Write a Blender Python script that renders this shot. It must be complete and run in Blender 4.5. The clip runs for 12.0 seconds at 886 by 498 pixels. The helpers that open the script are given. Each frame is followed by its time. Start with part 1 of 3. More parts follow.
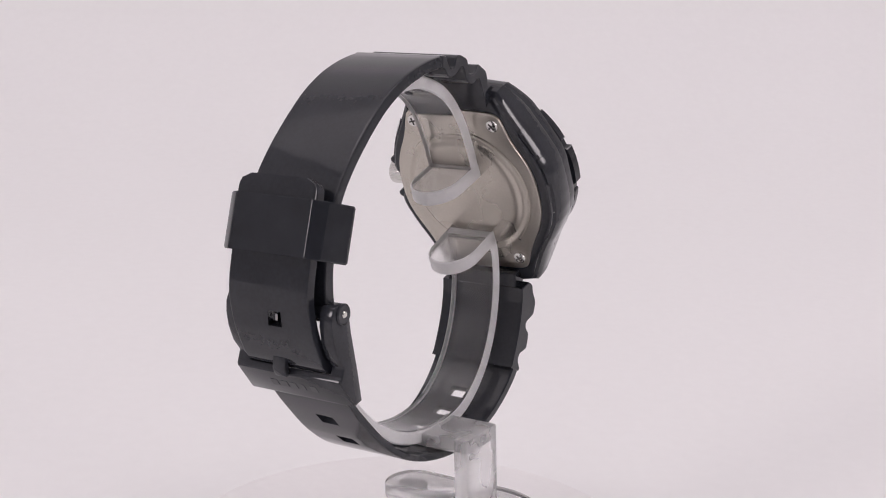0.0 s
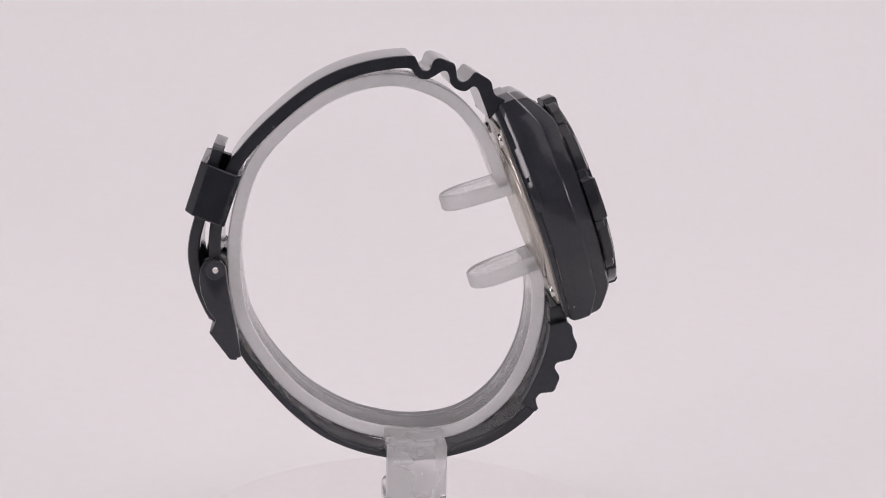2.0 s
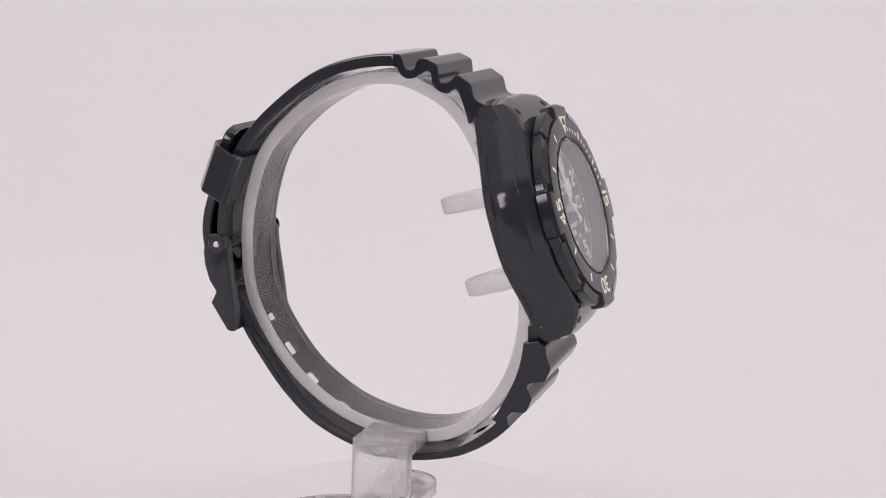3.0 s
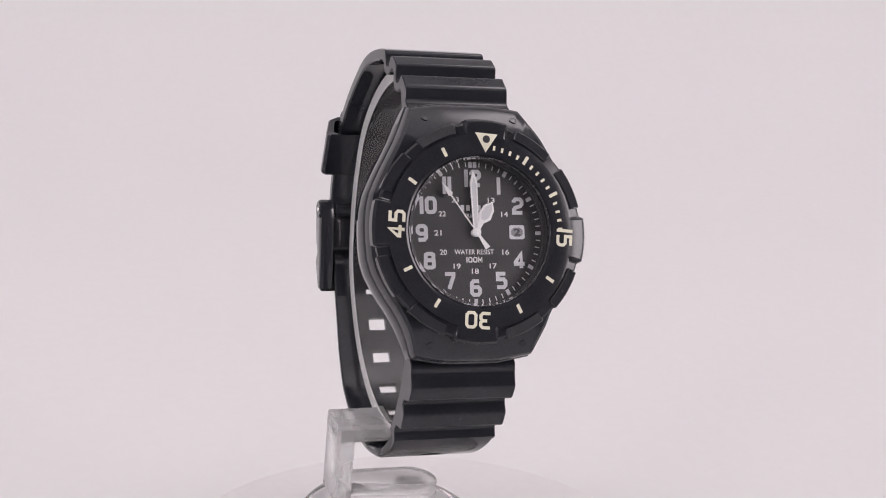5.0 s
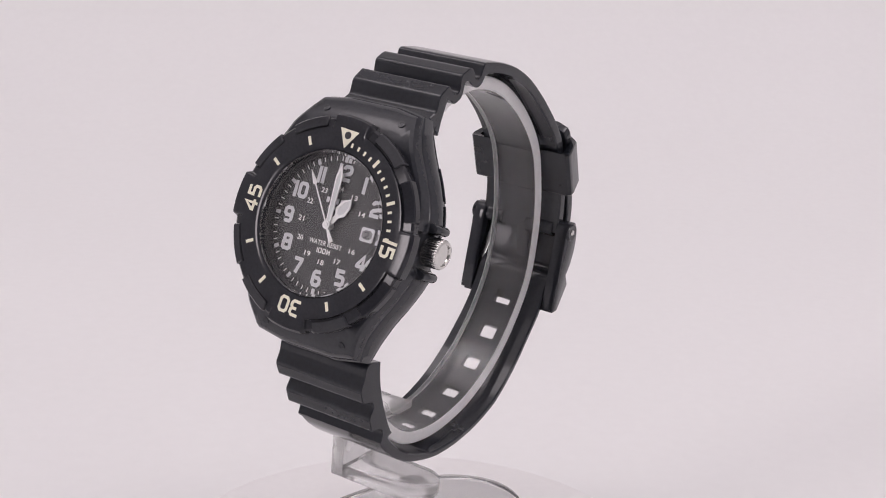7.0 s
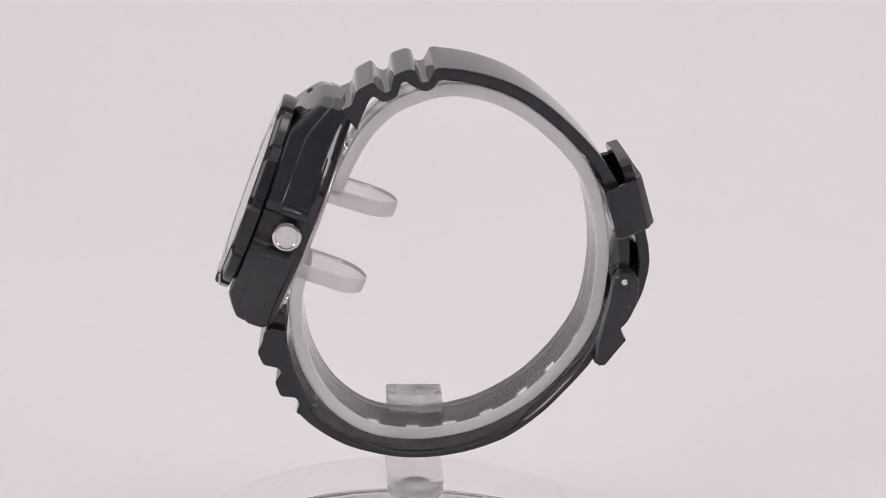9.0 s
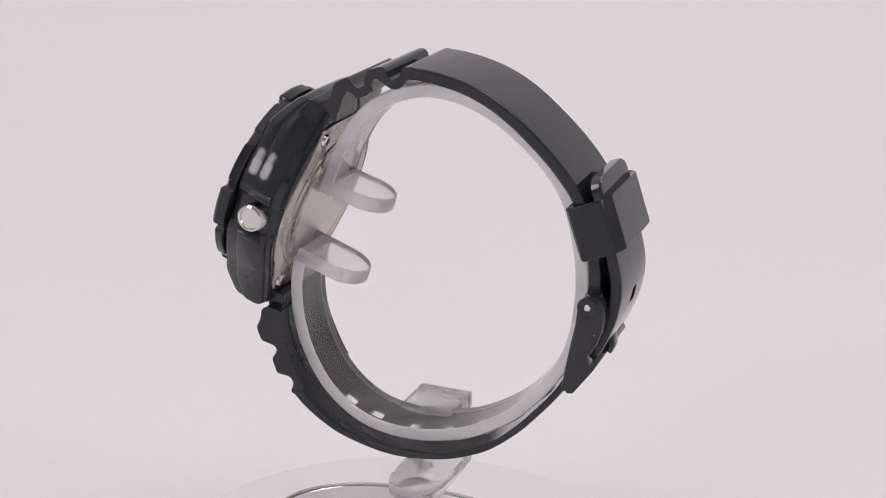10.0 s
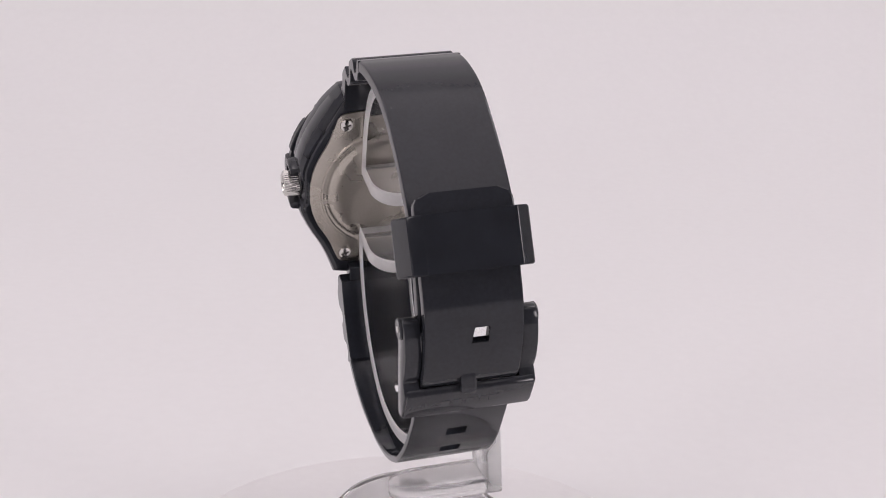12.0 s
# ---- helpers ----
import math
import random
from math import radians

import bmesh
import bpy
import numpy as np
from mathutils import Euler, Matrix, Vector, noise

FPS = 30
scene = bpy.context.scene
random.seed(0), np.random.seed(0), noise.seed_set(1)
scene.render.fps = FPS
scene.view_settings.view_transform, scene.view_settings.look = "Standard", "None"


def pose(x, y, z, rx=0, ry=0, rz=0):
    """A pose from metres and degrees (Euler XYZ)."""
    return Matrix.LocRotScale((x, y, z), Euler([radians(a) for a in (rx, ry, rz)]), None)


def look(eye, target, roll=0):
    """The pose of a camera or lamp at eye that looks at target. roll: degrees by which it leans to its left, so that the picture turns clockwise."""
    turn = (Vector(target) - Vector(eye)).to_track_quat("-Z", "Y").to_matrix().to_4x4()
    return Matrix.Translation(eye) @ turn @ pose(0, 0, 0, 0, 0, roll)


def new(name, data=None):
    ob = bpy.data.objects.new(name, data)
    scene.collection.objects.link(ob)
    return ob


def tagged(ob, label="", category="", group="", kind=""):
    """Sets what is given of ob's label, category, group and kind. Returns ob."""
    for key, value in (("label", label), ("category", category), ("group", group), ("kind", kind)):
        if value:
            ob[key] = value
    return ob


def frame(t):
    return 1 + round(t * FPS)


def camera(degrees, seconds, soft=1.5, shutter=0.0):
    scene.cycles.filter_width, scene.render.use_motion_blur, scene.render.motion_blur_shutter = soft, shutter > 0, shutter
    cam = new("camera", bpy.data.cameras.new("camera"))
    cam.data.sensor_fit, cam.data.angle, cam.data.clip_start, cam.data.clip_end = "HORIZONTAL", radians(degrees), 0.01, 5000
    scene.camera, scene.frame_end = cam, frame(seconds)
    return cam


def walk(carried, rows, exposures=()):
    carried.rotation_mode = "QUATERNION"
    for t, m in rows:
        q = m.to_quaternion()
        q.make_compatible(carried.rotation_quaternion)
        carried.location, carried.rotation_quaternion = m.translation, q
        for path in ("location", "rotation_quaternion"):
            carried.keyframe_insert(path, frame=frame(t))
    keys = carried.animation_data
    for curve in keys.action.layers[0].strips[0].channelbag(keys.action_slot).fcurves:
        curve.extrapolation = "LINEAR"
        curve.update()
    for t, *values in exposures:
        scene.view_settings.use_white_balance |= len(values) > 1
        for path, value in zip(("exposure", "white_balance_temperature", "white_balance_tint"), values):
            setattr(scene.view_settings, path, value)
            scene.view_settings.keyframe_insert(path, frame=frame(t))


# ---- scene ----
# The camera stands still; the turntable carries the stand and the watch round its axis (x = y = 0).
cam = camera(35.41, 12.0, soft=1.0)
EYE = Matrix.Translation((0, -0.24, 0.142)) @ pose(0, 0, 0, 90 - 15.837, 0, -1.092) @ pose(0, 0, 0, 0, 0, 1.546)
walk(cam, [(0, EYE), (12, EYE)])

# ---- light: a white photo tent with two side lamps, two top lamps and a ceiling panel ----
TINT = (1.0, 0.905, 0.945)
world = bpy.data.worlds.new("studio_world")
world.use_nodes = True
world.node_tree.nodes["Background"].inputs[0].default_value = (1, 0.93, 0.955, 1)
world.node_tree.nodes["Background"].inputs[1].default_value = 0.05
scene.world = world


def softbox(name, eye, target, sx, sy, watts):
    data = bpy.data.lights.new(name, "AREA")
    data.shape, data.size, data.size_y, data.energy, data.color = "RECTANGLE" if sx > 1 else "ELLIPSE", sx, sy, watts, TINT
    if sx < 1:                               # a lamp behind cloth: bright in the middle, fading to its rim
        data.use_nodes = True
        nt = data.node_tree
        em = nt.nodes["Emission"]
        geo = nt.nodes.new("ShaderNodeNewGeometry")
        gap = nt.nodes.new("ShaderNodeVectorMath")
        gap.operation = "DISTANCE"
        gap.inputs[1].default_value = (0.5, 0.5, 0.0)
        nt.links.new(geo.outputs["Parametric"], gap.inputs[0])
        fade = nt.nodes.new("ShaderNodeMapRange")
        fade.interpolation_type = "SMOOTHSTEP"
        fade.inputs["From Min"].default_value, fade.inputs["From Max"].default_value = 0.22, 0.5
        fade.inputs["To Min"].default_value, fade.inputs["To Max"].default_value = 2.6, 0.0
        nt.links.new(gap.outputs["Value"], fade.inputs["Value"])
        nt.links.new(fade.outputs[0], em.inputs["Strength"])
    ob = new(name, data)
    ob.matrix_world = look(eye, target)
    return ob


def around(azimuth, elevation, distance):
    a, e = radians(azimuth), radians(elevation)
    return (math.sin(a) * math.cos(e) * distance, -math.cos(a) * math.cos(e) * distance, 0.09 + math.sin(e) * distance)


softbox("softbox_right", around(58.5, 19, 1.1), (0, 0, 0.09), 0.40, 0.48, 1.7)
softbox("softbox_left", around(-51.5, 21, 1.1), (0, 0, 0.09), 0.40, 0.48, 1.7)
softbox("ceiling_panel", (-0.15, -0.05, 1.55), (-0.15, -0.05, 0), 2.6, 2.2, 12.9)
softbox("top_lamp_right", (0.62, 0.24, 1.32), (0, 0, 0.09), 0.95, 0.40, 1.6)
softbox("top_lamp_left", (-0.66, 0.10, 1.32), (0, 0, 0.09), 0.80, 0.40, 0.7)

# ---- materials ----


def node(nt, kind, **values):
    n = nt.nodes.new(kind)
    for key, value in values.items():
        n.inputs[key].default_value = value
    return n


def material(name, color, rough, metal=0.0, vary=0.12, grain=900.0, bump=0.05, rough_vary=0.08, transmission=0.0, ior=1.5, blotch=60.0, depth=0.0002, coat=0.0, stretch=(1, 1, 1), specks=0.0):
    """A Principled material, varied at two scales: fine grain and broad blotches."""
    m = bpy.data.materials.new(name)
    m.use_nodes = True
    nt = m.node_tree
    b = nt.nodes["Principled BSDF"]
    b.inputs["Metallic"].default_value = metal
    b.inputs["IOR"].default_value = ior
    b.inputs["Transmission Weight"].default_value = transmission
    b.inputs["Coat Weight"].default_value = coat
    tc = nt.nodes.new("ShaderNodeTexCoord")
    mp = nt.nodes.new("ShaderNodeMapping")
    mp.inputs["Scale"].default_value = stretch
    nt.links.new(tc.outputs["Object"], mp.inputs["Vector"])
    fine = node(nt, "ShaderNodeTexNoise", Scale=grain, Detail=4.0)
    broad = node(nt, "ShaderNodeTexNoise", Scale=blotch, Detail=3.0)
    for n in (fine, broad):
        nt.links.new(mp.outputs["Vector"], n.inputs["Vector"])
    mixed = nt.nodes.new("ShaderNodeMath")
    mixed.operation = "ADD"
    nt.links.new(fine.outputs["Fac"], mixed.inputs[0])
    nt.links.new(broad.outputs["Fac"], mixed.inputs[1])
    ramp = nt.nodes.new("ShaderNodeMapRange")
    ramp.inputs["From Min"].default_value, ramp.inputs["From Max"].default_value = 0.7, 1.3
    ramp.inputs["To Min"].default_value, ramp.inputs["To Max"].default_value = 1 - vary, 1 + vary
    nt.links.new(mixed.outputs[0], ramp.inputs["Value"])
    tone = nt.nodes.new("ShaderNodeVectorMath")
    tone.operation = "SCALE"
    tone.inputs[0].default_value = color
    nt.links.new(ramp.outputs[0], tone.inputs["Scale"])
    nt.links.new(tone.outputs[0], b.inputs["Base Color"])
    if specks:                               # sparse pale dust
        vo = node(nt, "ShaderNodeTexVoronoi", Scale=specks)
        nt.links.new(tc.outputs["Object"], vo.inputs["Vector"])
        near = nt.nodes.new("ShaderNodeMapRange")
        near.inputs["From Min"].default_value, near.inputs["From Max"].default_value = 0.012, 0.020
        near.inputs["To Min"].default_value, near.inputs["To Max"].default_value = 0.45, 0.0
        nt.links.new(vo.outputs["Distance"], near.inputs["Value"])
        dust = nt.nodes.new("ShaderNodeMix")
        dust.data_type = "RGBA"
        dust.inputs[7].default_value = (0.7, 0.7, 0.68, 1)
        nt.links.new(near.outputs[0], dust.inputs[0])
        nt.links.new(tone.outputs[0], dust.inputs[6])
        nt.links.new(dust.outputs[2], b.inputs["Base Color"])
    rr = nt.nodes.new("ShaderNodeMapRange")
    rr.inputs["From Min"].default_value, rr.inputs["From Max"].default_value = 0.35, 0.65
    rr.inputs["To Min"].default_value, rr.inputs["To Max"].default_value = max(0.0, rough - rough_vary), rough + rough_vary
    nt.links.new(broad.outputs["Fac"], rr.inputs["Value"])
    nt.links.new(rr.outputs[0], b.inputs["Roughness"])
    if bump:
        bp = node(nt, "ShaderNodeBump", Strength=bump, Distance=depth)
        nt.links.new(fine.outputs["Fac"], bp.inputs["Height"])
        nt.links.new(bp.outputs["Normal"], b.inputs["Normal"])
    return m


RESIN = material("black_resin", (0.020, 0.022, 0.0275), 0.09, ior=1.45, vary=0.15, grain=1500, bump=0.002, rough_vary=0.02, blotch=90, specks=170.0)
RESIN_CASE = material("black_case_resin", (0.024, 0.026, 0.032), 0.08, ior=1.46, vary=0.15, grain=1800, bump=0.003, rough_vary=0.03, blotch=150, specks=150.0)
BEZEL = material("black_bezel_resin", (0.021, 0.022, 0.027), 0.10, ior=1.43, vary=0.2, grain=2500, bump=0.001, rough_vary=0.03, blotch=200)
DIAL = material("matt_black_dial", (0.018, 0.018, 0.021), 0.5, vary=0.15, grain=4000, bump=0.03)
CREAM = material("cream_bezel_paint", (0.84, 0.82, 0.66), 0.5, vary=0.05, grain=3000, bump=0.05)
PALE = material("pale_grey_dial_paint", (0.58, 0.59, 0.61), 0.5, vary=0.08, grain=4000, bump=0.03)
GREY = material("grey_date_disc", (0.20, 0.20, 0.21), 0.4, vary=0.08, grain=4000, bump=0.0)
WHITE = material("white_dial_print", (0.72, 0.72, 0.72), 0.5, vary=0.05, grain=4000, bump=0.0)
HAND = material("satin_white_hand", (0.80, 0.80, 0.80), 0.35, vary=0.05, grain=4000, bump=0.02)
LUME = material("grey_luminous_paint", (0.56, 0.57, 0.58), 0.6, vary=0.06, grain=4000, bump=0.05)
STEEL = material("satin_steel_back", (0.48, 0.45, 0.40), 0.30, metal=1.0, vary=0.05, grain=2600, bump=0.03, rough_vary=0.05, blotch=110)
CHROME = material("polished_steel", (0.66, 0.65, 0.63), 0.09, metal=1.0, vary=0.06, grain=1500, bump=0.02)
ENGRAVE = material("dark_engraving", (0.32, 0.31, 0.29), 0.5, metal=0.8, vary=0.2, grain=2001, bump=0.1)
SLOT = material("dark_screw_slot", (0.06, 0.057, 0.053), 0.5, metal=0.5, vary=0.2, grain=2001, bump=0.1)
CLEAR = material("clear_acrylic", (0.97, 0.97, 0.97), 0.0, transmission=1.0, ior=1.38, vary=0.02, grain=300, bump=0.0, rough_vary=0.0)
MILKY = material("milky_acrylic", (0.96, 0.96, 0.96), 0.30, transmission=0.78, ior=1.4, vary=0.04, grain=500, bump=0.05, rough_vary=0.12)
FROST = material("frosted_acrylic_edge", (0.97, 0.97, 0.97), 0.42, transmission=0.5, ior=1.4, vary=0.06, grain=900, bump=0.06, rough_vary=0.12)
HAZE = material("hazy_acrylic", (0.95, 0.95, 0.95), 0.16, transmission=0.92, ior=1.4, vary=0.04, grain=800, bump=0.03, rough_vary=0.10)
SATIN = material("lightly_scuffed_acrylic", (0.97, 0.97, 0.97), 0.22, transmission=1.0, ior=1.34, vary=0.02, grain=600, bump=0.0, rough_vary=0.05)
KEEPER = material("rippled_black_resin", (0.014, 0.016, 0.021), 0.10, ior=1.46, vary=0.15, grain=260, bump=0.30, rough_vary=0.05, blotch=200, specks=170.0)
CRYSTAL = material("mineral_crystal", (1, 1, 1), 0.0, transmission=1.0, ior=1.42, vary=0.0, grain=300, bump=0.0, rough_vary=0.0)
PAPER = material("white_backdrop_paper", (0.80, 0.80, 0.80), 0.8, vary=0.012, grain=260, bump=0.03, blotch=3, rough_vary=0.05)
TABLE = material("white_turntable_plastic", (0.83, 0.82, 0.82), 0.4, vary=0.02, grain=500, bump=0.03, blotch=25)
DARK = material("grey_reflection_panel", (0.32, 0.32, 0.325), 0.9, vary=0.1, grain=300, bump=0.05, blotch=4)
TENT = material("white_tent_fabric", (0.80, 0.80, 0.80), 0.9, vary=0.02, grain=300, bump=0.05, blotch=4)

# ---- mesh helpers (millimetres inside, metres outside) ----
MM = Matrix.Scale(0.001, 4)
ZO = 0.142                                   # height of the local origin over the floor
LOCAL = pose(0, 0, ZO, 0, 3.61, 4.48) @ Matrix.Translation((0.005, 0, 0))   # the watch leans a little on its stand
TILT = 20.38
CC = Vector((-0.2, -29.87, -56.8))           # middle of the bezel's face
cs, sn = math.cos(radians(TILT)), math.sin(radians(TILT))
FACE = Matrix(((1, 0, 0, CC.x), (0, sn, -cs, CC.y), (0, cs, sn, CC.z), (0, 0, 0, 1)))   # x: 3 o'clock, y: 12 o'clock, z: out of the dial


def mesh_of(bm, name, mats, angle=35.0, m=None):
    if m is not None:
        bm.transform(m)
    bm.transform(MM)
    bmesh.ops.recalc_face_normals(bm, faces=bm.faces)
    me = bpy.data.meshes.new(name)
    bm.to_mesh(me)
    bm.free()
    for mat in (mats if isinstance(mats, (list, tuple)) else [mats]):
        me.materials.append(mat)
    me.polygons.foreach_set("use_smooth", [True] * len(me.polygons))
    me.set_sharp_from_angle(angle=radians(angle))
    return me


def part(name, bm, mats, parent, label="", m=None, place=None, angle=35.0):
    """One mesh object under a thing or a part; place is its pose in its parent's space."""
    me = bm if isinstance(bm, bpy.types.Mesh) else mesh_of(bm, name, mats, angle, m)
    ob = new(name, me)
    ob.parent = parent
    if place is not None:
        ob.matrix_basis = place
    return tagged(ob, label)


def flat_faces(ob):
    """Shading that follows the large faces, so that flat sides stay flat beside their eased edges."""
    mod = ob.modifiers.new("even_normals", "WEIGHTED_NORMAL")
    mod.mode, mod.weight, mod.keep_sharp = "FACE_AREA", 80, True
    return ob


def chaikin(pts, times=1, closed=False):
    for _ in range(times):
        out = [] if closed else [pts[0]]
        n = len(pts)
        for i in range(n if closed else n - 1):
            a, b = Vector(pts[i]), Vector(pts[(i + 1) % n])
            out += [a.lerp(b, 0.25), a.lerp(b, 0.75)]
        if not closed:
            out.append(pts[-1])
        pts = [tuple(p) for p in out]
    return pts


def rounded(pts, r=0.65, steps=5):
    """The corners of an open line cut by short arcs."""
    v = [Vector(p) for p in pts]
    out = [tuple(v[0])]
    for a, b, c in zip(v, v[1:], v[2:]):
        p = b + (a - b).normalized() * min(r, (a - b).length * 0.45)
        q = b + (c - b).normalized() * min(r, (c - b).length * 0.45)
        out += [tuple(p.lerp(b, k / steps).lerp(b.lerp(q, k / steps), k / steps)) for k in range(steps + 1)]
    return out + [tuple(v[-1])]


def spline(pts, per=6):
    """A smooth curve through the points."""
    v = [Vector(p) for p in pts]
    v = [2 * v[0] - v[1]] + v + [2 * v[-1] - v[-2]]
    out = []
    for i in range(1, len(v) - 2):
        for k in range(per):
            t = k / per
            a, b, c, d = v[i - 1], v[i], v[i + 1], v[i + 2]
            out.append(tuple(0.5 * (2 * b + (c - a) * t + (2 * a - 5 * b + 4 * c - d) * t * t + (3 * b - a - 3 * c + d) * t ** 3)))
    return out + [tuple(pts[-1])]


def lengths(pts):
    s = [0.0]
    for a, b in zip(pts, pts[1:]):
        s.append(s[-1] + (Vector(b) - Vector(a)).length)
    return s


def along(pts, s, at):
    i = min(max(int(np.searchsorted(s, at)) - 1, 0), len(pts) - 2)
    t = (at - s[i]) / max(s[i + 1] - s[i], 1e-9)
    return Vector(pts[i]).lerp(Vector(pts[i + 1]), t)


def offset(pts, d, middle):
    """The points moved by d towards the middle, square to the curve."""
    out = []
    for i, p in enumerate(pts):
        a, b = Vector(pts[max(i - 1, 0)]), Vector(pts[min(i + 1, len(pts) - 1)])
        t = (b - a).normalized()
        n = Vector((-t.y, t.x))
        if n.dot(Vector(middle) - Vector(p)) < 0:
            n = -n
        out.append(tuple(Vector(p) + n * d))
    return out


def prism(outline, lo, hi, axis="x", bevel=0.0, segments=2):
    """A polygon pulled along an axis: "x": outline in y, z; "z": outline in x, y."""
    bm = bmesh.new()
    def at(p, w):
        return (w, p[0], p[1]) if axis == "x" else (p[0], p[1], w)
    a = [bm.verts.new(at(p, lo)) for p in outline]
    b = [bm.verts.new(at(p, hi)) for p in outline]
    n = len(outline)
    bm.faces.new(a), bm.faces.new(b)
    for i in range(n):
        bm.faces.new((a[i], a[(i + 1) % n], b[(i + 1) % n], b[i]))
    bmesh.ops.recalc_face_normals(bm, faces=bm.faces)
    if bevel:
        edges = [e for e in bm.edges if len(e.link_faces) == 2 and e.calc_face_angle(0) > 0.6]
        bmesh.ops.bevel(bm, geom=edges, offset=bevel, segments=segments, affect="EDGES", profile=0.5, clamp_overlap=True)
    return bm


def lathe(profile, steps=64, radius=None, closed=False):
    """A profile of (r, z) turned round z; radius(r, angle) may change r."""
    bm = bmesh.new()
    rings = []
    for k in range(steps):
        a = 2 * math.pi * k / steps
        ring = []
        for j, (r, z) in enumerate(profile):
            rr, zz = radius(j, r, z, a) if radius else (r, z)
            ring.append(bm.verts.new((rr * math.sin(a), rr * math.cos(a), zz)))
        rings.append(ring)
    n = len(profile)
    for k in range(steps):
        p, q = rings[k], rings[(k + 1) % steps]
        for j in range(n if closed else n - 1):
            bm.faces.new((p[j], p[(j + 1) % n], q[(j + 1) % n], q[j]))
    bmesh.ops.remove_doubles(bm, verts=bm.verts, dist=1e-5)
    return bm


def join(bm, other):
    me = bpy.data.meshes.new("scratch")
    other.to_mesh(me)
    other.free()
    bm.from_mesh(me)
    bpy.data.meshes.remove(me)
    return bm


def letters(text, height, width=None, weight=0.0, relief=0.06):
    """Built-in font letters as a mesh, centred, of the given height and width."""
    cu = bpy.data.curves.new("letters", "FONT")
    cu.body, cu.size, cu.offset, cu.extrude, cu.resolution_u = text, 1.0, weight, 0.02, 3
    cu.align_x = "CENTER"
    ob = new("letters", cu)
    bpy.context.view_layer.update()
    me = bpy.data.meshes.new_from_object(ob.evaluated_get(bpy.context.evaluated_depsgraph_get()))
    bpy.data.objects.remove(ob)
    bm = bmesh.new()
    bm.from_mesh(me)
    bpy.data.meshes.remove(me)
    xs, ys = [v.co.x for v in bm.verts], [v.co.y for v in bm.verts]
    kx = ky = height / (max(ys) - min(ys))
    if width:
        kx = width / (max(xs) - min(xs))
    mx, my = (max(xs) + min(xs)) / 2, (max(ys) + min(ys)) / 2
    for v in bm.verts:
        v.co = ((v.co.x - mx) * kx, (v.co.y - my) * ky, relief if v.co.z > 0 else -0.05)
    return bm


RING = [(0.22, 0), (0.78, 0), (1, 0.16), (1, 0.84), (0.78, 1), (0.22, 1), (0, 0.84), (0, 0.16)]
SIX = [(0.92, 1), (0.22, 1), (0, 0.84), (0, 0.16), (0.22, 0), (0.78, 0), (1, 0.16), (1, 0.42), (0.78, 0.56), (0.02, 0.56)]
STROKES = {"0": [RING + RING[:1]], "1": [[(0, 0), (0, 1)]],
           "2": [[(0, 0.76), (0, 0.86), (0.2, 1), (0.8, 1), (1, 0.86), (1, 0.64), (0.82, 0.5), (0.2, 0.38), (0, 0.24), (0, 0), (1.06, 0)]],
           "3": [[(-0.05, 1), (0.78, 1), (1, 0.86), (1, 0.64), (0.8, 0.52), (0.3, 0.52)], [(0.8, 0.52), (1, 0.38), (1, 0.15), (0.78, 0), (-0.05, 0)]],
           "4": [[(0.72, -0.09), (0.72, 1), (0, 0.36), (0, 0.24), (1.12, 0.24)]],
           "5": [[(1, 1), (0.05, 1), (0.05, 0.58), (0.78, 0.58), (1, 0.44), (1, 0.15), (0.78, 0), (-0.05, 0)]],
           "6": [SIX], "9": [[(1 - x, 1 - y) for x, y in SIX]], "7": [[(-0.05, 1), (1, 1), (1, 0.86), (0.45, -0.09)]],
           "8": [[(x * 0.92 + 0.04, 0.53 + y * 0.47) for x, y in RING + RING[:1]], [(x, y * 0.53) for x, y in RING + RING[:1]]],
           "M": [[(0, -0.09), (0, 1), (0.5, 0.3), (1, 1), (1, -0.09)]]}


def stroked(text, height, digit, weight, gap, relief=0.06):
    """Squarish technical figures drawn with one width of stroke (mm), centred."""
    bm = bmesh.new()
    x0, lift = 0.0, 0.0
    for ch in text:
        for path in STROKES[ch]:
            closed = path[0] == path[-1]
            pts = [Vector((x0 + weight / 2 + x * (digit - weight), weight / 2 + y * (height - weight))) for x, y in (path[:-1] if closed else path)]
            if ch == "1":
                pts = [Vector((x0 + weight / 2, 0)), Vector((x0 + weight / 2, height))]
            n, rows = len(pts), []
            for i, p in enumerate(pts):
                a = (p - pts[i - 1]).normalized() if closed or i else None
                b = (pts[(i + 1) % n] - p).normalized() if closed or i < n - 1 else None
                a, b = a or b, b or a
                way = (a + b).normalized()
                side = Vector((-way.y, way.x)) * (weight / 2 / max(way.dot(a), 0.55))
                rows.append([bm.verts.new((q.x, q.y, z)) for q, z in ((p + side, -0.05), (p + side, relief + lift), (p - side, relief + lift), (p - side, -0.05))])
            for i in range(n if closed else n - 1):
                r, s = rows[i], rows[(i + 1) % n]
                for j in range(3):
                    bm.faces.new((r[j], r[j + 1], s[j + 1], s[j]))
            if not closed:
                bm.faces.new(rows[0]), bm.faces.new(rows[-1])
            lift = 0.006 - lift
        x0 += (weight if ch == "1" else digit) + gap
    for v in bm.verts:
        v.co.x -= (x0 - gap) / 2
        v.co.y -= height / 2
    bmesh.ops.recalc_face_normals(bm, faces=bm.faces)
    return bm


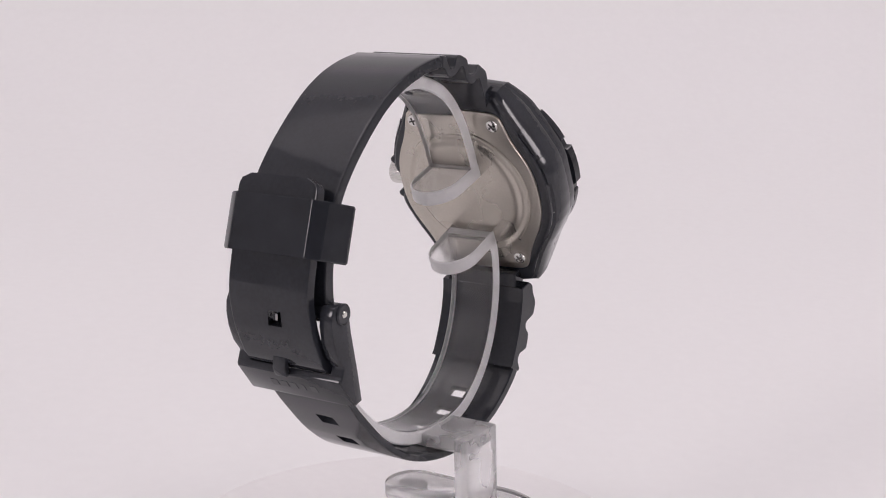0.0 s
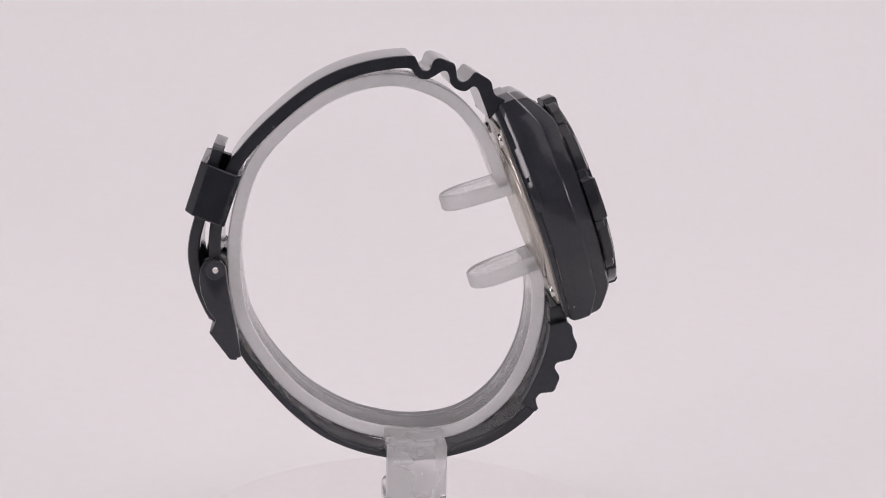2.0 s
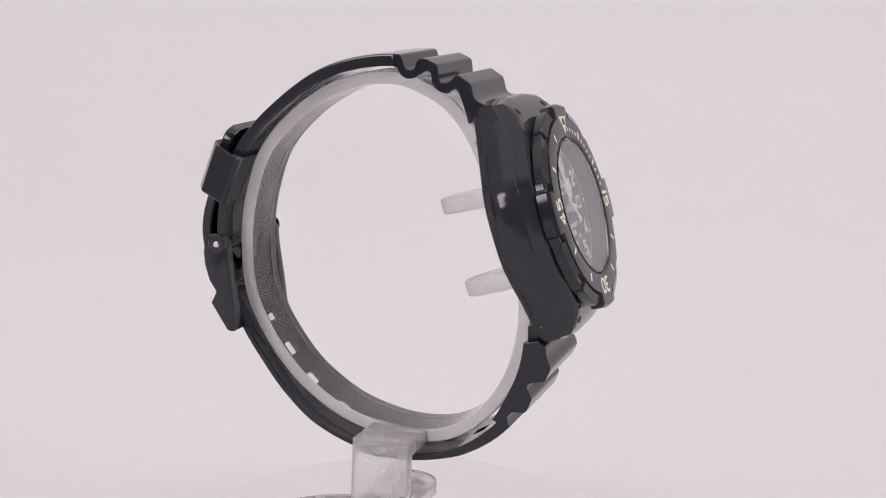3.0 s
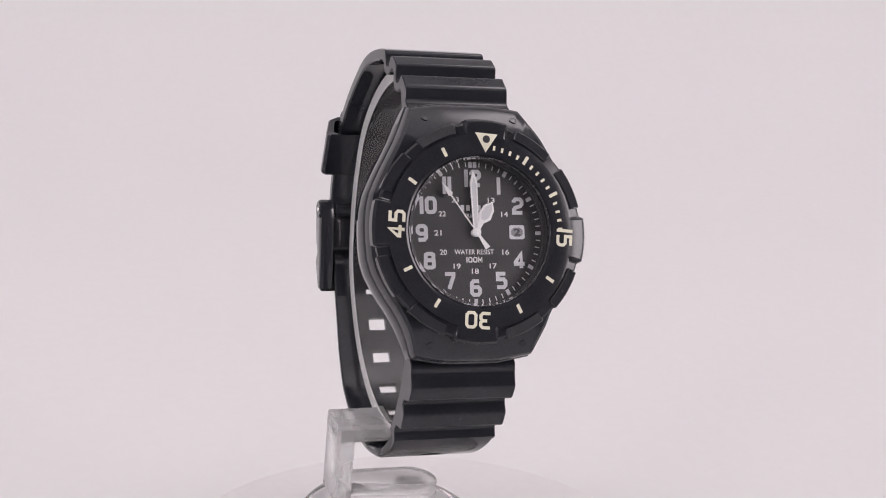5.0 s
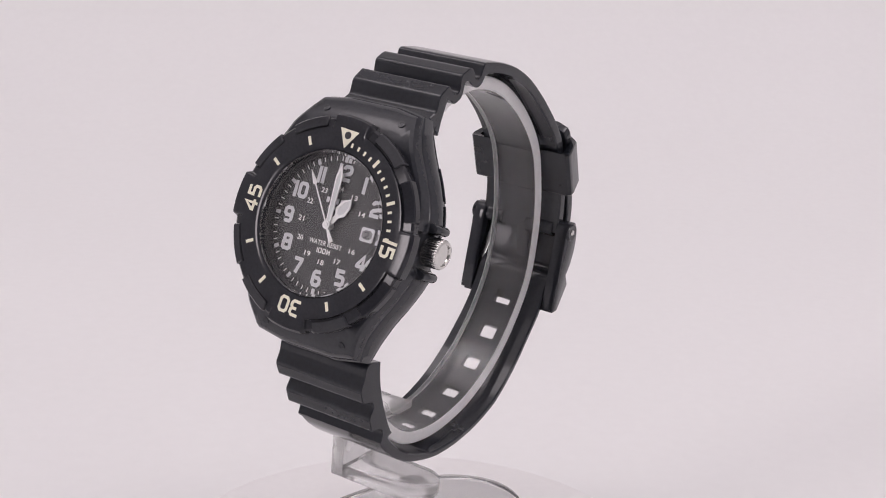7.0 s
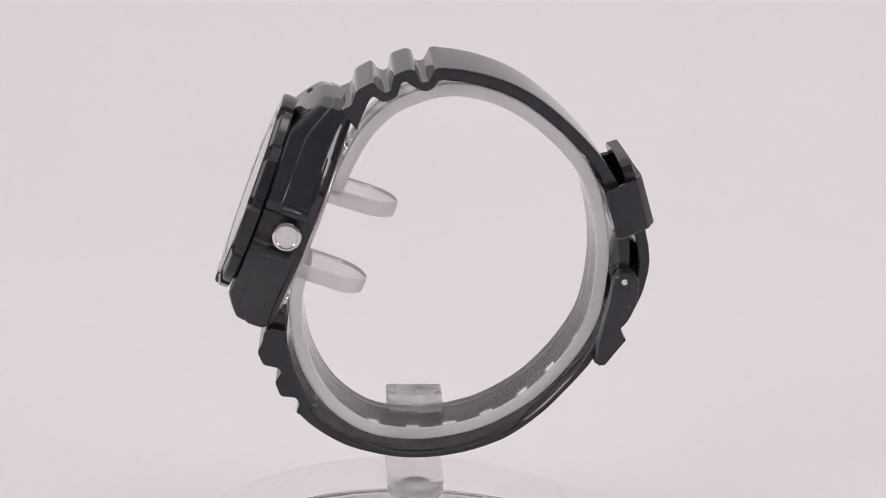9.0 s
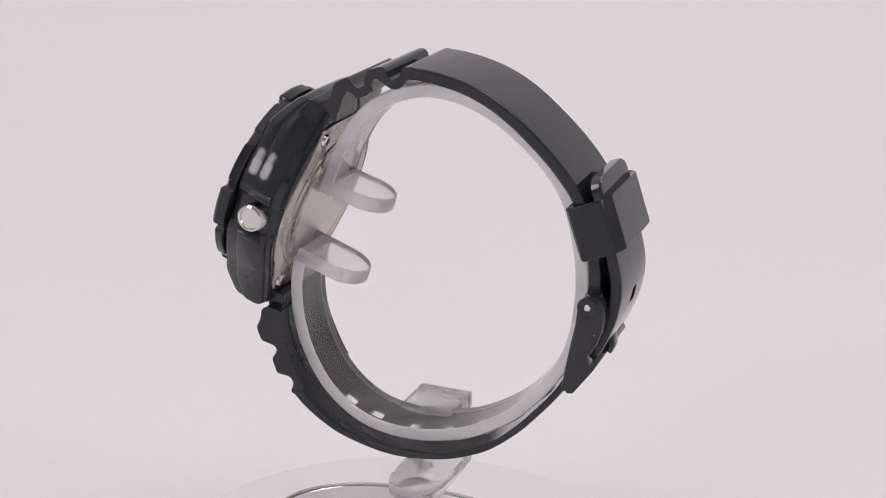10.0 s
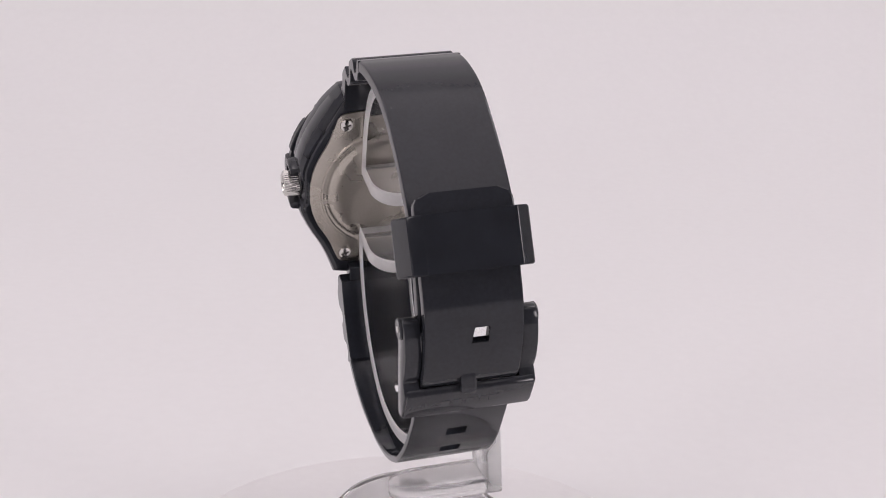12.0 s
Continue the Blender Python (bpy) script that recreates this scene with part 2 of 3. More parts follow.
def clock(angle, r, h=0.0, turn=True):
    """A place on the face: degrees clockwise from 12, radius, height (mm)."""
    a = radians(angle)
    return Matrix.Translation((r * math.sin(a), r * math.cos(a), h)) @ (pose(0, 0, 0, 0, 0, -angle) if turn else Matrix())


def on_face(m):
    """A pose on the watch's face in millimetres, as a pose in metres."""
    return MM @ FACE @ m @ MM.inverted()


# ---- the studio ----


def studio():
    pts = [(-1.5, 0.0)] + [(0.35 + 0.35 * math.sin(a), 0.35 - 0.35 * math.cos(a)) for a in [radians(6 * i) for i in range(16)]] + [(0.70, 1.7)]
    bm = bmesh.new()
    rows = [[bm.verts.new((x * 1000, y * 1000, z * 1000)) for y, z in pts] for x in (-1.5, 1.5)]
    back = [[bm.verts.new((x * 1000, y * 1000 + 4, z * 1000 - 4)) for y, z in pts] for x in (-1.5, 1.5)]
    for i in range(len(pts) - 1):
        bm.faces.new((rows[0][i], rows[1][i], rows[1][i + 1], rows[0][i + 1]))
        bm.faces.new((back[0][i], back[1][i], back[1][i + 1], back[0][i + 1]))
    ob = new("backdrop", mesh_of(bm, "backdrop", PAPER, 60))
    tagged(ob, "seamless white paper backdrop sweeping up behind the turntable", "backdrop", kind="structure")
    # wall_south is unseen, added so that surfaces facing the camera mirror a darker grey
    walls = [("wall_west", (-1.53, -0.4, 0.85), (0.05, 2.3, 1.75)), ("wall_east", (1.53, -0.4, 0.85), (0.05, 2.3, 1.75)),
             ("wall_south", (0, -1.53, 0.85), (3.1, 0.05, 1.75)), ("ceiling", (0, -0.4, 1.73), (3.1, 2.3, 0.05)), ("wall_north", (0, 0.74, 0.85), (3.1, 0.05, 1.75))]
    for name, at, size in walls:
        bm = bmesh.new()
        bmesh.ops.create_cube(bm, size=1000.0)
        bmesh.ops.scale(bm, vec=size, verts=bm.verts)
        ob = new(name, mesh_of(bm, name, DARK if name == "wall_south" else TENT, 30))
        ob.location = at
        tagged(ob, "unseen grey panel behind the camera, added to tone the reflections" if name == "wall_south" else "plain white photo tent fabric panel", "wall" if "wall" in name else "ceiling", kind="structure")


studio()

# ---- the turntable ----
turntable = tagged(new("turntable"), "round white plastic turntable on the white backdrop", "turntable")
part("disc", lathe([(0, 12.0), (47.1, 12.0), (47.8, 11.7), (48.0, 11.2), (48.0, 8.6), (47.7, 8.2), (47.0, 8.0), (0, 8.0)], 128), TABLE, turntable)
part("pedestal", lathe([(0, 8.0), (36, 8.0), (36.5, 7.5), (37.5, 0.5), (37, 0.0), (0, 0.0)], 96), TABLE, turntable)

# ---- the acrylic stand ----
stand = tagged(new("watch_stand"), "clear acrylic watch stand with a C-shaped ring on an oval base", "display stand")
MIDDLE = (5.0, -70.0)
RING = [(-21.3, -69.3), (-22.5, -73.0), (-22.9, -77.5), (-22.4, -83.0), (-20.7, -89.0), (-17.5, -94.8), (-13.4, -99.0), (-8.6, -101.8), (-3.2, -103.0), (2.0, -103.1),
        (7.2, -102.3), (12.3, -100.8), (17.5, -98.1), (22.6, -94.3), (27.6, -88.6), (31.3, -82.5), (33.0, -77.2), (33.7, -70.2), (33.5, -64.5), (32.6, -59.5),
        (31.0, -54.0), (28.4, -49.4), (24.0, -44.6), (19.0, -40.7), (14.2, -38.1), (9.3, -36.6), (4.4, -36.2), (-0.5, -37.2), (-6.0, -39.8), (-10.5, -44.3), (-13.8, -50.1), (-16.0, -55.6)]
RX = (-4.3, 5.4)                             # the ring's two edges


def ribbon(outer, inner, x0, x1, edge=0.25):
    """A strip with clear faces and frosted edges."""
    bm = bmesh.new()
    loops = []
    for o, i in zip(outer, inner):
        o, i = Vector(o), Vector(i)
        k = edge / max((o - i).length, 0.1)
        oa, ia = o.lerp(i, k), i.lerp(o, k)
        loops.append([bm.verts.new((x, p.x, p.y)) for x, p in ((x0 + edge, o), (x0, oa), (x0, ia), (x0 + edge, i), (x1 - edge, i), (x1, ia), (x1, oa), (x1 - edge, o))])
    for a, b in zip(loops, loops[1:]):
        for j in range(8):
            f = bm.faces.new((a[j], a[(j + 1) % 8], b[(j + 1) % 8], b[j]))
            f.material_index = 0 if j == 3 else 2 if j == 7 else 1
    for loop in (loops[0], loops[-1]):
        bm.faces.new(loop).material_index = 1
    return bm


ring_outer = spline(RING, 4)
LS = Matrix.Translation((0, 0, -0.012)) @ LOCAL
part("ring", ribbon(offset(ring_outer, 0.05, MIDDLE), offset(ring_outer, 2.4, MIDDLE), *RX), [CLEAR, FROST, SATIN], stand, place=LS, angle=40)


def tongue_plate(y, z, dy, dz, length, thick=2.8):
    """A flat tongue with a rounded end, from the ring's end into the ring."""
    mid, half = (RX[0] + RX[1]) / 2, (RX[1] - RX[0]) / 2
    flat = [(-half, 0.0), (half, 0.0), (half, length - 5.5)] + [(half * math.cos(a), length - 5.5 + 5.5 * math.sin(a)) for a in [math.pi * k / 16 for k in range(1, 16)]] + [(-half, length - 5.5)]
    bm = bmesh.new()
    d, n = Vector((dy, dz)).normalized(), Vector((dz, -dy)).normalized()
    if n.y > 0:
        n = -n
    rows = []
    for inset, w in ((0.25, 0.0), (0.0, 0.25), (0.0, thick - 0.25), (0.25, thick)):
        row = []
        for x, l in flat:
            k = Vector((x, l - length / 2))
            k = k * (1 - inset / max(k.length, 1))
            p = Vector((y, z)) + d * (k.y + length / 2) + n * w
            row.append(bm.verts.new((mid + k.x, p.x, p.y)))
        rows.append(row)
    for a, b in zip(rows, rows[1:]):
        for j in range(len(flat)):
            bm.faces.new((a[j], a[(j + 1) % len(flat)], b[(j + 1) % len(flat)], b[j])).material_index = 1
    bm.faces.new(rows[0]).material_index = 0
    bm.faces.new(rows[-1]).material_index = 0
    return bm


part("prong", tongue_plate(-16.3, -54.6, 0.955, -0.297, 13.2), [HAZE, FROST], stand, place=LS, angle=40)
part("prong", tongue_plate(-21.6, -68.3, 0.94, -0.34, 13.4), [HAZE, FROST], stand, place=LS, angle=40)
part("tab", prism([(-4.7, -100.6), (0.6, -100.9), (5.9, -100.6), (5.9, -103.1), (0.6, -103.4), (-4.7, -103.1)], -13.6, -3.0, "x", 0.25), MILKY, stand, place=LS)
part("leg", prism([(-4.7, -100.65), (5.9, -100.65), (5.9, -115.6), (-4.7, -115.6)], -13.7, -11.0, "x", 0.3), MILKY, stand, place=LS)
foot_plan = [(-11.1, -4.7), (1.6, -4.7)] + [(1.6 + 5.3 * math.sin(a), 0.6 - 5.3 * math.cos(a)) for a in [math.pi * k / 16 for k in range(1, 16)]] + [(1.6, 5.9), (-11.1, 5.9)]
part("foot", prism(foot_plan, -115.6, -113.0, "z", 0.3), HAZE, stand, place=LS)
peg = lathe([(0, -115.63), (3.0, -115.63), (3.0, -117.0), (2.4, -117.6), (2.4, -126.6), (0, -126.6)], 32)
part("peg", peg, FROST, stand, place=LS @ Matrix.Translation((0.002, 0.0006, 0)))
oval = [(19.3 * math.sin(a), 31.2 * math.cos(a)) for a in [2 * math.pi * k / 96 for k in range(96)]]
part("base_plate", prism(oval, 0.0, 4.0, "z", 0.5), [CLEAR], stand, place=pose(-0.0032, 0.0005, 0.0002))

# ---- the watch ----
watch = tagged(new("wristwatch"), "black resin diver's wristwatch buckled round a clear acrylic stand", "watch")
LW = Matrix.Translation((0, 0, -0.0365)) @ LOCAL


def band(outer, inner, half, holes=(), round_end=0.0, hx=1.75, drift=0.0, aside=0.0, groove=0.0):
    """A strap: paired outer and inner points, holes as (first, last) row numbers."""
    bm = bmesh.new()
    loops = []
    n = len(outer)
    s = lengths(outer)
    for k, (o, i) in enumerate(zip(outer, inner)):
        o, i = Vector(o), Vector(i)
        hw = half(s[k], s[-1]) if callable(half) else half
        if round_end:
            left = s[-1] - s[k]
            if left < round_end:
                hw = hw - round_end + math.sqrt(max(round_end ** 2 - (round_end - left) ** 2, 0.0))
        t = max((o - i).length, 0.2)
        a, b = min(0.45 / t, 0.4), min(0.25 / t, 0.3)
        cx = drift * min(max((s[k] - 0.25 * s[-1]) / (0.35 * s[-1]), 0.0), 1.0)
        pts = [(-hx, o), (-hw + 0.45, o), (-hw + 0.1, o.lerp(i, a * 0.35)), (-hw, o.lerp(i, a)), (-hw, i.lerp(o, b)), (-hw + 0.25, i), (-hx, i.lerp(o, groove)),
               (hx, i.lerp(o, groove)), (hw - 0.25, i), (hw, i.lerp(o, b)), (hw, o.lerp(i, a)), (hw - 0.1, o.lerp(i, a * 0.35)), (hw - 0.45, o), (hx, o)]
        far = min(max((s[k] / s[-1] - 0.7) / 0.1, 0.0), 1.0) if aside else 0.0
        loops.append([bm.verts.new(((x * (1 - 0.3 * far) + aside * far if abs(x) == hx else x) + cx, p.x, p.y)) for x, p in pts])
    m = len(loops[0])
    open_rows = set()
    for a, b in holes:
        open_rows |= set(range(a, b))
        for x0, x1 in ((6, 0), (13, 7)):
            for k in range(a, b):
                bm.faces.new((loops[k][x0], loops[k + 1][x0], loops[k + 1][x1], loops[k][x1]))
        for k in (a, b):
            bm.faces.new((loops[k][0], loops[k][6], loops[k][7], loops[k][13]))
    for k in range(n - 1):
        for j in range(m):
            if k in open_rows and j in (6, 13):
                continue
            bm.faces.new((loops[k][j], loops[k][(j + 1) % m], loops[k + 1][(j + 1) % m], loops[k + 1][j]))
    bm.faces.new(loops[0]), bm.faces.new(loops[-1])
    return bm


def teeth(outer, inner, half, rim=0.14):
    """The ridged end of a strap: one closed outline across its width, with eased edges."""
    loop = [Vector(p) for p in outer + inner[::-1]]
    n = len(loop)
    area = sum(loop[i].x * loop[(i + 1) % n].y - loop[(i + 1) % n].x * loop[i].y for i in range(n))
    small = []
    for i in range(n):
        t = (loop[(i + 1) % n] - loop[i - 1]).normalized()
        small.append(loop[i] + Vector((-t.y, t.x)) * (rim if area > 0 else -rim))
    bm = bmesh.new()
    rings = [[bm.verts.new((x, p.x, p.y)) for p in pts] for x, pts in ((-half, small), (rim - half, loop), (half - rim, loop), (half, small))]
    for p, q in zip(rings, rings[1:]):
        for j in range(n):
            bm.faces.new((p[j], p[(j + 1) % n], q[(j + 1) % n], q[j]))
    bm.faces.new(rings[0]), bm.faces.new(rings[-1])
    return bm


# the upper strap: ridges beside the case, then smooth, down to the pin of the buckle
up_teeth_out = [(-14.0, -40.3), (-12.0, -39.4), (-11.4, -37.0), (-8.6, -35.4), (-7.5, -36.9), (-6.5, -37.3), (-5.6, -36.9), (-5.2, -34.2), (-2.7, -33.2), (-1.5, -33.5),
                (-0.9, -35.4), (0.5, -35.4), (1.2, -34.0), (1.7, -32.9), (3.0, -32.9)]
up_teeth_in = [(-11.3, -43.6), (-10.0, -40.4), (-9.1, -38.2), (-8.3, -37.9), (-7.0, -39.1), (-4.5, -38.1), (-4.1, -35.6), (-3.1, -35.3), (-2.1, -36.1), (-0.4, -37.0), (1.2, -36.7), (2.2, -35.2)]
up_out = spline([(3.0, -32.9), (6.2, -33.2), (10.2, -34.0), (14.7, -35.5), (19.5, -38.1), (24.7, -42.2), (29.7, -47.1), (33.3, -52.0), (35.0, -57.0), (36.3, -62.0), (36.7, -66.5), (36.4, -70.4)], 6)
up_in = offset(up_out, 2.1, MIDDLE)
upper_mesh = band(up_out, up_in, lambda s, e: max(8.55, 8.95 - 0.02 * s), drift=0.35)
join(upper_mesh, teeth(rounded(up_teeth_out), chaikin(up_teeth_in, 2) + [(3.0, -35.0)], 9.0))
strap_upper = flat_faces(part("strap_upper", upper_mesh, RESIN, watch, "ridged glossy black resin strap half", place=LW, angle=28))
for lo, hi in ((-7.6, -3.4), (1.7, 7.6)):
    loop = lathe([(0.6, lo), (1.5, lo), (1.7, lo + 0.2), (1.7, hi - 0.2), (1.5, hi), (0.6, hi)], 40)
    part("strap_loop", loop, RESIN, strap_upper, m=Matrix.Translation((0.33, 35.4, -69.6)) @ pose(0, 0, 0, 0, 90, 0))

# the lower strap: ridges, then smooth with punched holes, through the buckle, and its loose end
lo_teeth_out = [(-25.8, -79.5), (-27.1, -80.2), (-27.3, -82.0), (-28.3, -84.0), (-27.3, -86.5), (-24.6, -87.1), (-24.1, -88.0), (-25.3, -89.8), (-24.3, -92.6), (-21.7, -92.8), (-20.9, -93.9), (-21.5, -95.7)]
lo_teeth_in = [(-23.1, -80.2), (-22.95, -83.0), (-21.9, -87.4), (-19.8, -92.2), (-18.7, -94.2)]
lo_out = spline([(-21.5, -95.7), (-19.2, -98.2), (-15.4, -101.1), (-11.3, -103.2), (-5.2, -104.9), (0.6, -105.4), (7.2, -104.6), (12.8, -102.9), (17.6, -100.5), (22.9, -96.2), (27.9, -90.6), (31.0, -86.5),
                 (32.3, -84.3), (33.5, -82.3), (34.7, -80.5), (36.8, -79.0), (38.4, -75.8), (39.7, -72.0), (40.3, -68.0), (40.0, -64.5), (39.1, -61.0), (37.9, -56.0), (36.7, -51.6), (35.6, -48.4)], 8)
cum = lengths(lo_out)
marks = []
for hole in ((-14.6, -101.5), (-8.0, -104.2), (-0.3, -105.4), (7.2, -104.6), (14.8, -102.0), (21.8, -97.2), (27.0, -91.6), (31.6, -85.6), (40.0, -70.5)):
    k = min(range(len(lo_out)), key=lambda j: (Vector(lo_out[j]) - Vector(hole)).length)
    marks.append(cum[k])
stops = sorted({round(v, 3) for v in list(np.linspace(0, cum[-1], 130))} | {round(v + d, 3) for v in marks for d in (-1.35, 1.35)})
stops = [v for v in stops if not any(abs(v - k) < 1.34 or 1.36 < abs(v - k) < 1.75 for k in marks)]
smooth_out = [tuple(along(lo_out, cum, v)) for v in stops]
smooth_in = [offset(smooth_out, d, MIDDLE) for d in (2.2, 1.25, 2.0)]
smooth_in = [tuple(Vector(a).lerp(Vector(b), min(v / 20.0, 1.0)).lerp(Vector(c), min(max((v - 64) / 8.0, 0.0), 1.0))) for a, b, c, v in zip(*smooth_in, stops)]
smooth_in[0] = (-18.7, -94.2)
rows = [(stops.index(round(k - 1.35, 3)), stops.index(round(k + 1.35, 3))) for k in marks]
lower_mesh = band(smooth_out, smooth_in, lambda s, e: max(8.45, 9.0 - 0.03 * s) - 0.45 * min(max((s - 42) / 16.0, 0.0), 1.0), rows, round_end=2.2, hx=1.75, drift=0.75, aside=-1.3, groove=0.1)
join(lower_mesh, teeth(rounded(lo_teeth_out) + [(-21.1, -96.2)], chaikin(lo_teeth_in, 2) + [(-18.3, -94.7)], 9.1))
join(lower_mesh, prism([(-26.2, -76.5), (-26.6, -80.9), (-23.4, -81.2), (-23.2, -77.5)], -7.4, 7.4, "x", 0.3))
strap_lower = flat_faces(part("strap_lower", lower_mesh, RESIN, watch, "ridged glossy black resin strap half with punched holes", place=LW, angle=28))

# ---- keeper loop ----


def keeper():
    bm = bmesh.new()
    top, way, out = Vector((37.4, -51.2)), Vector((0.32, -0.947)).normalized(), Vector((0.947, 0.32)).normalized()
    half = [(7.4, 0.3), (7.8, 0.22), (9.4, -0.9), (9.75, -1.2), (11.05, -5.6), (11.0, -6.4), (10.5, -6.9)]
    outer = half + [(-x, b) for x, b in reversed(half)]
    half = [(7.6, -0.8), (8.0, -0.85), (8.4, -1.3), (8.6, -1.7), (9.5, -5.2), (9.4, -5.7), (9.0, -6.0)]
    inner = half + [(-x, b) for x, b in reversed(half)]
    loops = []
    for pts, l in ((inner, 0.2), (outer, 0.0), (outer, 9.2), (inner, 9.0)):
        for dx in ((0.0,) if pts is inner else ((0.0, 0.3) if l == 0.0 else (-0.3, 0.0))):
            shrink = 0.98 if (pts is outer and dx == 0.0) else 1.0
            row = []
            for x, b in pts:
                p = top + way * (l + dx) + out * ((b + 3) * shrink - 3)
                row.append(bm.verts.new((x * shrink, p.x, p.y)))
            loops.append(row)
    n = len(outer)
    for a, b in zip(loops, loops[1:] + loops[:1]):
        for j in range(n):
            bm.faces.new((a[j], a[(j + 1) % n], b[(j + 1) % n], b[j]))
    return bm


flat_faces(part("keeper_loop", keeper(), KEEPER, watch, "wide black resin keeper loop", place=LW @ Matrix.Translation((0.0003, 0, 0)), angle=30))

# ---- buckle ----
arm_half = 10.85
arm = [(37.2, -68.0), (38.0, -69.4), (38.2, -71.4), (37.9, -73.8), (36.9, -76.6), (35.5, -78.5), (36.4, -80.7), (33.1, -85.5), (31.2, -85.2), (32.0, -80.0), (33.3, -73.0), (33.7, -69.5), (34.5, -68.1), (35.8, -67.7)]
bar = [(36.0, -79.7), (36.7, -80.8), (33.2, -85.7), (31.9, -85.8), (33.7, -82.8), (35.2, -80.5)]
bm = prism(arm, 8.2, arm_half, "x", 0.3)
join(bm, prism(arm, -arm_half, -8.2, "x", 0.3))
join(bm, prism(bar, -10.5, 10.5, "x", 0.25))
buckle = part("buckle", bm, RESIN_CASE, watch, "black plastic buckle frame", place=LW @ Matrix.Translation((0.0006, 0, 0)))
for side in (-1, 1):
    knuckle = lathe([(0.6, 10.75), (1.75, 10.75), (1.75, 11.05), (1.5, 11.25), (0.62, 11.2)], 32)
    part("knuckle", knuckle, RESIN_CASE, buckle, m=Matrix.Translation((0, 35.4, -69.6)) @ pose(0, 0, 0, 0, 90 * side, 0))
pin = lathe([(0, -11.4), (0.45, -11.4), (0.58, -11.25), (0.58, 11.25), (0.45, 11.4), (0, 11.4)], 24)
part("pin", pin, CHROME, buckle, "polished steel pin", m=Matrix.Translation((0, 35.4, -69.6)) @ pose(0, 0, 0, 0, 90, 0))
tongue = [(35.2, -69.0), (35.9, -70.0), (36.1, -74.0), (37.6, -77.6), (37.9, -79.6), (37.3, -81.2), (36.2, -80.6), (36.5, -78.8), (35.4, -75.0), (34.8, -71.0)]
part("buckle_tongue", prism(tongue, -0.6, 2.0, "x", 0.3), RESIN_CASE, buckle)
for k, w in enumerate((1.4, 1.5, 1.2, 0.5, 1.4)):
    plate = bmesh.new()
    bmesh.ops.create_cube(plate, size=1.0)
    bmesh.ops.scale(plate, vec=(w, 1.5, 0.07), verts=plate.verts)
    part("embossed_bar", plate, RESIN_CASE, buckle, m=Matrix.Translation((4.0 - 2.0 * k, 34.97, -83.25)) @ pose(0, 0, 0, 54.5, 0, 0))

# ---- case ----
CASE = [(-9.2, 21.7), (9.0, 21.7), (10.6, 18.6), (12.5, 15.2), (15.6, 10.0), (17.2, 5.6), (17.4, 3.2), (16.6, 2.6), (16.6, -2.6), (17.4, -3.2), (17.2, -5.2), (15.1, -9.8), (13.2, -13.0), (11.4, -17.0), (10.0, -20.9),
        (-9.6, -20.9), (-11.0, -17.0), (-12.8, -13.0), (-15.0, -9.6), (-17.0, -5.4), (-17.4, 0.0), (-17.0, 5.4), (-15.2, 9.6), (-12.6, 14.6), (-10.8, 18.4)]


WIDE = chaikin([(u * (1.04 if u < 0 else 0.985), v) for u, v in CASE], 1, True)


def case_radius(a, pts):
    d = Vector((math.sin(a), math.cos(a)))
    best = 0.0
    for i in range(len(pts)):
        p, q = Vector(pts[i]), Vector(pts[(i + 1) % len(pts)])
        e = q - p
        den = d.x * e.y - d.y * e.x
        if abs(den) < 1e-9:
            continue
        r = (p.x * e.y - p.y * e.x) / den
        t = (p.x * d.y - p.y * d.x) / den
        if r > 0 and -1e-6 <= t <= 1 + 1e-6:
            best = max(best, r)
    return best


def top_height(v):
    """The case's shoulder falls away towards the strap."""
    a = abs(v)
    if a < 15.0:
        return -2.45
    k = min((a - 15.0) / 6.0, 1.1)
    return -2.45 - (3.4 if v > 0 else 3.7) * k ** 1.3


def case_body():
    steps = 240
    smooth = WIDE
    bm = bmesh.new()
    # (share of the radius, share of the height from the back to the shoulder, or a fixed radius and height)
    layers = [("s", 0.86, 0.0), ("s", 0.925, 0.0), ("s", 0.945, 0.02), ("s", 0.95, 0.10), ("s", 0.975, 0.13), ("s", 0.995, 0.22), ("s", 1.0, 0.36), ("s", 1.0, 0.66), ("s", 0.994, 0.69), ("s", 0.988, 0.71), ("s", 0.984, 0.88),
              ("s", 0.974, 0.96), ("s", 0.945, 1.0), ("m", 0.5, 1.0), ("r", 15.0, -2.6), ("r", 12.2, -2.6), ("r", 12.15, -4.6), ("r", 6.0, -4.7)]
    rings = []
    for kind, k, h in layers:
        ring = []
        for j in range(steps):
            a = 2 * math.pi * j / steps
            R = case_radius(a, smooth)
            if kind == "s":
                r = R * k if k < 1 else R
                v = r * math.cos(a)
                z = -11.6 + h * (top_height(v) + 11.6)
            elif kind == "m":
                r = (R * 0.945 + 15.0) / 2 if R * 0.945 > 15.2 else min(R * 0.9, 15.05)
                z = max(top_height(r * math.cos(a)), -4.2) if R * 0.945 > 15.2 else -2.5
            else:
                r, z = k, h
                if k == 15.0:
                    r = min(15.0, R * 0.89)
            ring.append(bm.verts.new((r * math.sin(a), r * math.cos(a), z)))
        rings.append(ring)
    for p, q in zip(rings, rings[1:]):
        for j in range(steps):
            bm.faces.new((p[j], p[(j + 1) % steps], q[(j + 1) % steps], q[j]))
    bm.faces.new(rings[0]), bm.faces.new(rings[-1])
    return bm


